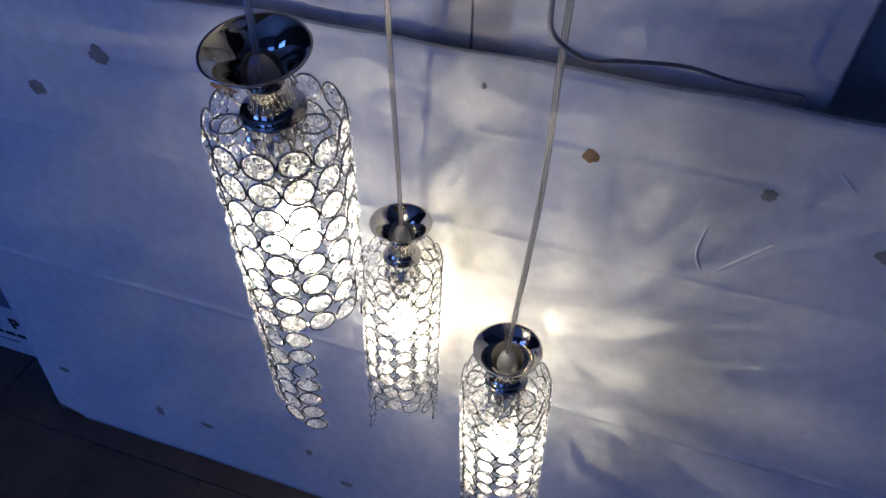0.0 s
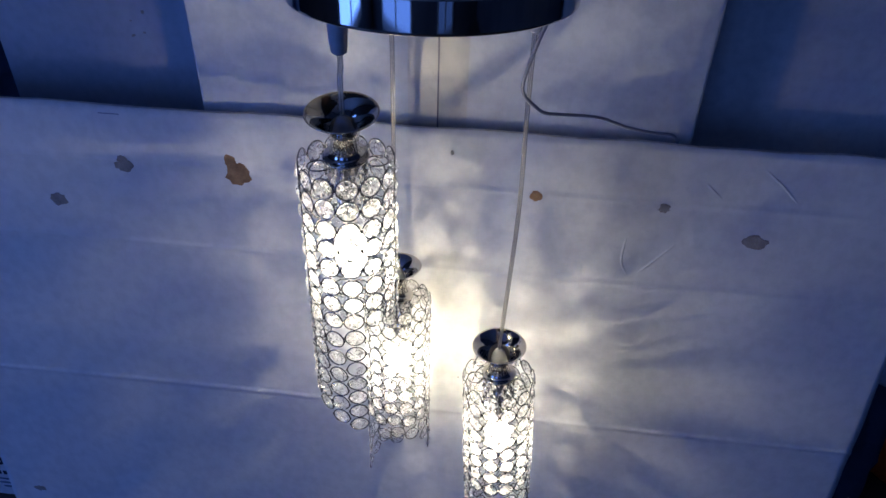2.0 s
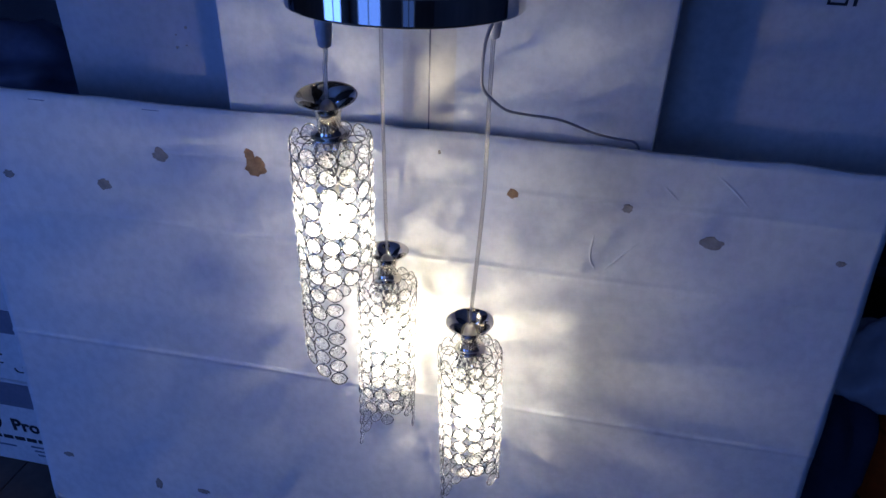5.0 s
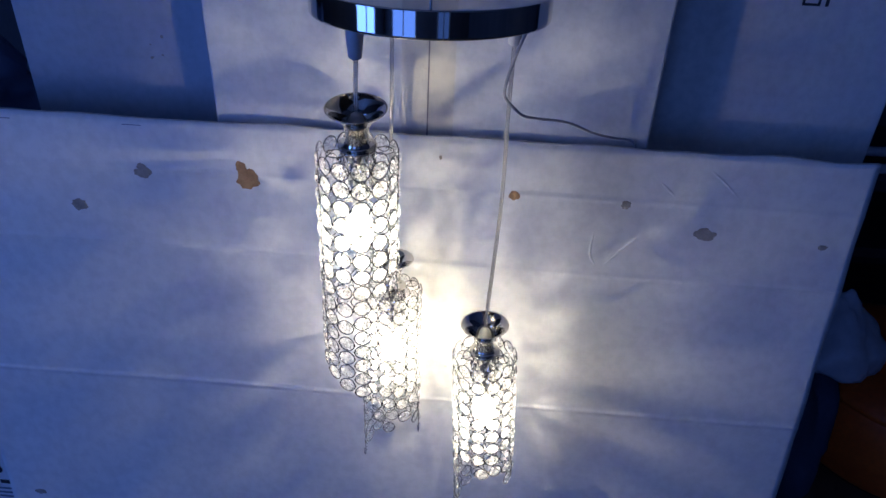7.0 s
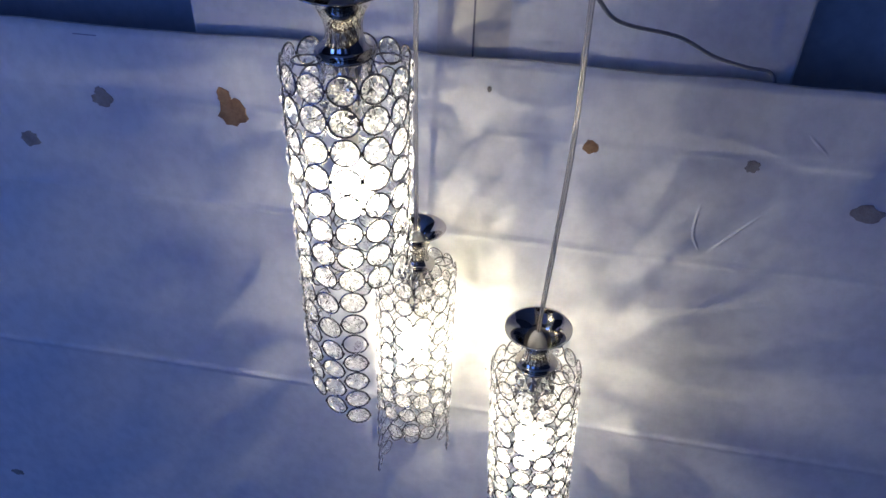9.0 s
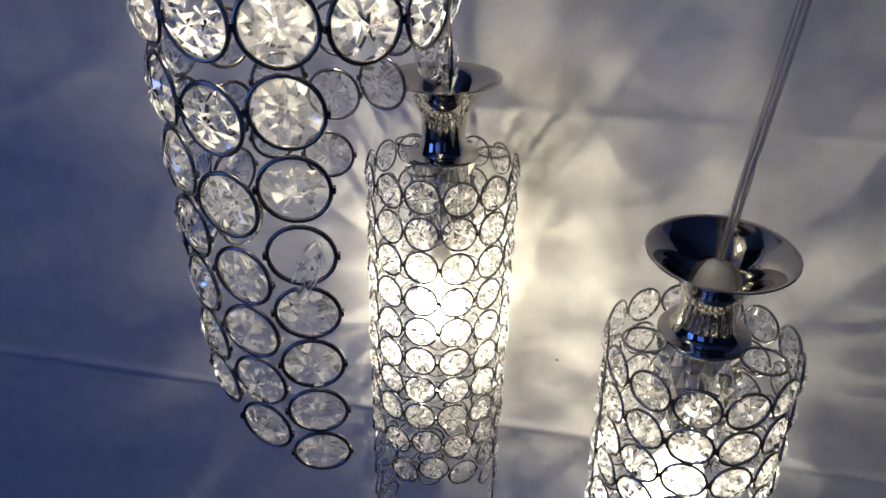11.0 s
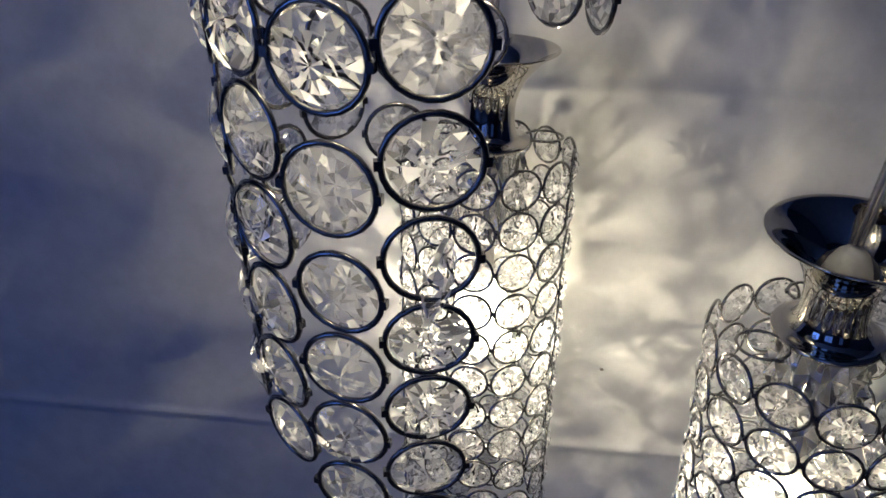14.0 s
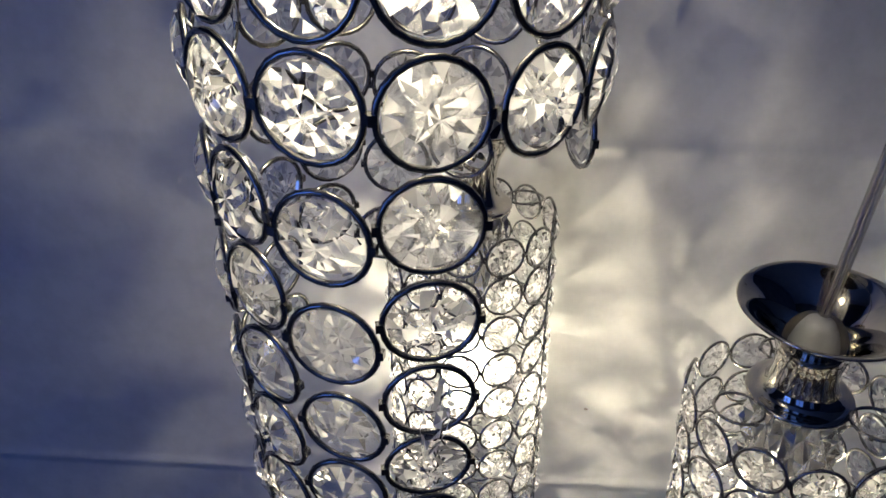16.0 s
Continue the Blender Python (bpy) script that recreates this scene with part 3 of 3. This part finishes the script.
def pendant(x, y, z, lean, main, rows, spokes, bow, label, loose=(), nod=0.0, hang=(0.0, 0.0), seed=1, drop=7):
    """A pendant whose holder plate is at z; its shade's foot is cut in a spiral, longest at the angle main.
    lean: the shade's lean to the east and north, nod: the holder's tilt to the south, in degrees."""
    top = empty("pendant_lamp", pose(x, y, z), label, "pendant lamp", "pendants under the canopy")
    tilt = pose(0, 0, 0.033, lean[1], -lean[0], 0) @ pose(0, 0, -0.033)
    rng = random.Random(seed)
    up = CAN.z - z
    # cord
    hx, hy = hang
    line = spline([(hx, hy, up), (hx * 0.75 + bow * 0.3, hy * 0.75, up * 0.75), (hx * 0.4 + bow, hy * 0.4, up * 0.45 + 0.02), (bow * 0.2, -0.0005 * nod, 0.065), (0, -0.00062 * nod, 0.036)], 8)
    part("cord_sheath", tube(line, 0.0022, 10), PVC, top, "clear plastic cord", smooth=True)
    for s in (-1, 1):
        part("cord_strand", tube([p + Vector((s * 0.0008, 0, 0)) for p in line], 0.0006, 6), STRAND, top, "tinned wire strand", smooth=True)
    part("ferrule", lathe([(0.0, up), (0.0085, up), (0.0078, up - 0.012), (0.0058, up - 0.031), (0.0028, up - 0.033), (0.0, up - 0.033)], 24), GREY_PLASTIC, top, "frosted plastic cord ferrule", smooth=True, m=pose(hx, hy, 0))
    # holder
    low = [(0.0, -0.002), (0.0178, -0.002), (0.0186, -0.0014), (0.0188, -0.0006), (0.0184, 0.0001), (0.0168, 0.0004), (0.0146, 0.0009), (0.0128, 0.0024), (0.0117, 0.0052), (0.0112, 0.0092), (0.0112, 0.0135)]
    prof = [(0.0117, 0.0172), (0.0130, 0.0214), (0.0153, 0.0256), (0.0188, 0.0298), (0.0230, 0.0338), (0.0272, 0.0364), (0.0285, 0.0370), (0.0288, 0.0376), (0.0282, 0.0379), (0.0268, 0.0373),
            (0.0224, 0.0345), (0.0180, 0.0304), (0.0147, 0.0258), (0.0120, 0.0212), (0.0105, 0.0165), (0.0, 0.0160)]
    cup = tilt @ pose(0, 0, 0, nod, 0, 0)
    part("holder", lathe([(r, h * 1.05) for r, h in low + prof], 64), CHROME, top, "polished chrome trumpet holder", smooth=True, m=cup)
    part("cord_grip", lathe([(0.0, 0.0150), (0.0092, 0.0158), (0.0084, 0.0225), (0.0068, 0.0285), (0.0048, 0.0325), (0.0028, 0.0342), (0.0, 0.0346)], 20), GREY_PLASTIC, top, "frosted plastic cord grip", smooth=True, m=cup)
    part("socket", lathe([(0.0, -0.002), (0.0072, -0.002), (0.0072, -0.050), (0.0055, -0.056), (0.0055, -0.072), (0.0, -0.072)], 24), CERAMIC, top, "pale ceramic lamp socket", smooth=True, m=tilt)
    zs = np.linspace(-0.0025, -0.046, 6)
    sleeve = lathe([(0.0168 - 0.0006 * (k % 2), z) for k, z in enumerate(zs)] + [(0.0148, z) for z in (-0.046, -0.0025)], 26, 0.11, True)
    part("glass_sleeve", sleeve, SLEEVE, top, "fluted clear glass sleeve", m=tilt)
    bulb = part("bulb", lathe([(0.0, -0.072), (0.0062, -0.0725), (0.0118, -0.079), (0.0146, -0.090), (0.0136, -0.101), (0.0092, -0.111), (0.0032, -0.1158), (0.0, -0.1163)], 24), BULB, top, "small lit glass bulb", smooth=True, m=tilt)
    arc = [(0.0022 * math.cos(2.2 * q) - 0.001, 0.0045 * q, -0.0925) for q in np.linspace(-1, 1, 11)]
    part("filament", tube(arc, 0.0005, 6), FILAMENT, bulb, "glowing arc of filament wire", smooth=True)
    # flat rings that carry the shade
    for az in spokes:
        ob = new("spoke_ring", RING)
        ob.parent = top
        a = radians(az)
        ob.matrix_basis = tilt @ pose(0.0265 * math.cos(a), 0.0265 * math.sin(a), -0.001, 90, 0, az + 90)
    # shade
    for k in range(COLUMNS):
        n = round(rows - drop * k / (COLUMNS - 1))
        for r in range(n):
            rad = SHADE_R + 0.0006 * (rng.random() - 0.5)
            free = min(1.0, max(0.0, (r - 7) / 3))  # the tail's columns hang free, staggered and closer together
            sink = 0.52 * PITCH * free if k % 2 else 0.0
            az = main - 360.0 * k / COLUMNS * (1 - 0.07 * free)
            a = radians(az)
            m = tilt @ pose(rad * math.cos(a), rad * math.sin(a), -0.0105 - PITCH * r - sink + 0.0007 * (rng.random() - 0.5), 3 * (rng.random() - 0.5), 0, az + 90 + 5 * (rng.random() - 0.5))
            ring = new("ring", RING)
            ring.parent, ring.matrix_basis = top, m
            gem = new("crystal", CRYSTALS[rng.randrange(3)])
            gem.parent = ring
            turn = (0, 0, 0, 70 * rng.random() - 35, 0, 0)
            if (k, r) in loose:
                turn = (0.0015, 0, -0.0045, 15, 0, 70)
            gem.matrix_basis = pose(turn[0], turn[1], turn[2], 8 * (rng.random() - 0.5) + turn[3] * 0.25, 25 * (rng.random() - 0.5), 14 * (rng.random() - 0.5) + turn[5])
    return top


PENDANT_LABEL = "lit chrome pendant lamp with spiral crystal shade"
pendant(-0.1401, 0.3884, 0.8615, (-0.73, 0.93), -76.5, 15, (230, 350, 110), 0.0, PENDANT_LABEL + " on a short cord", loose=((0, 10),), nod=9.0, hang=(0.0, -0.002), seed=3, drop=7.5)
pendant(-0.1284, 0.5375, 0.6079, (0.9, -6.0), 182, 15, (20, 140, 260), -0.001, PENDANT_LABEL + " close to a sheet", nod=3.0, hang=(0.0033, -0.0235), seed=7, drop=6)
pendant(-0.0039, 0.4560, 0.5757, (3.4, -4.2), 205, 15, (200, 320, 80), 0.004, PENDANT_LABEL + " on the longest cord", nod=4.0, hang=(0.004, 0.012), seed=12)


# ---- floor planks ----
PLANK_W, PLANK_L = 0.192, 1.29
plank_meshes = {}


def plank(y0, x0, x1):
    key = round(x1 - x0, 3)
    if key not in plank_meshes:
        me = bpy.data.meshes.new("plank")
        bm = boxed(0.0006, x1 - x0 - 0.0006, 0.0006, PLANK_W - 0.0006, -0.011, 0, bevel=0.0012)
        bm.to_mesh(me)
        bm.free()
        me.materials.append(WOOD)
        plank_meshes[key] = me
    ob = new("plank", plank_meshes[key])
    ob.parent, ob.matrix_basis = floor, pose(x0, y0, 0)


y, row = S, 0
while y < N - 0.02:
    x = W - (0.0, 0.43, 0.86)[row % 3]
    while x < E:
        plank(y, max(x, W), min(x + PLANK_L, E))
        x += PLANK_L
    y, row = y + PLANK_W, row + 1
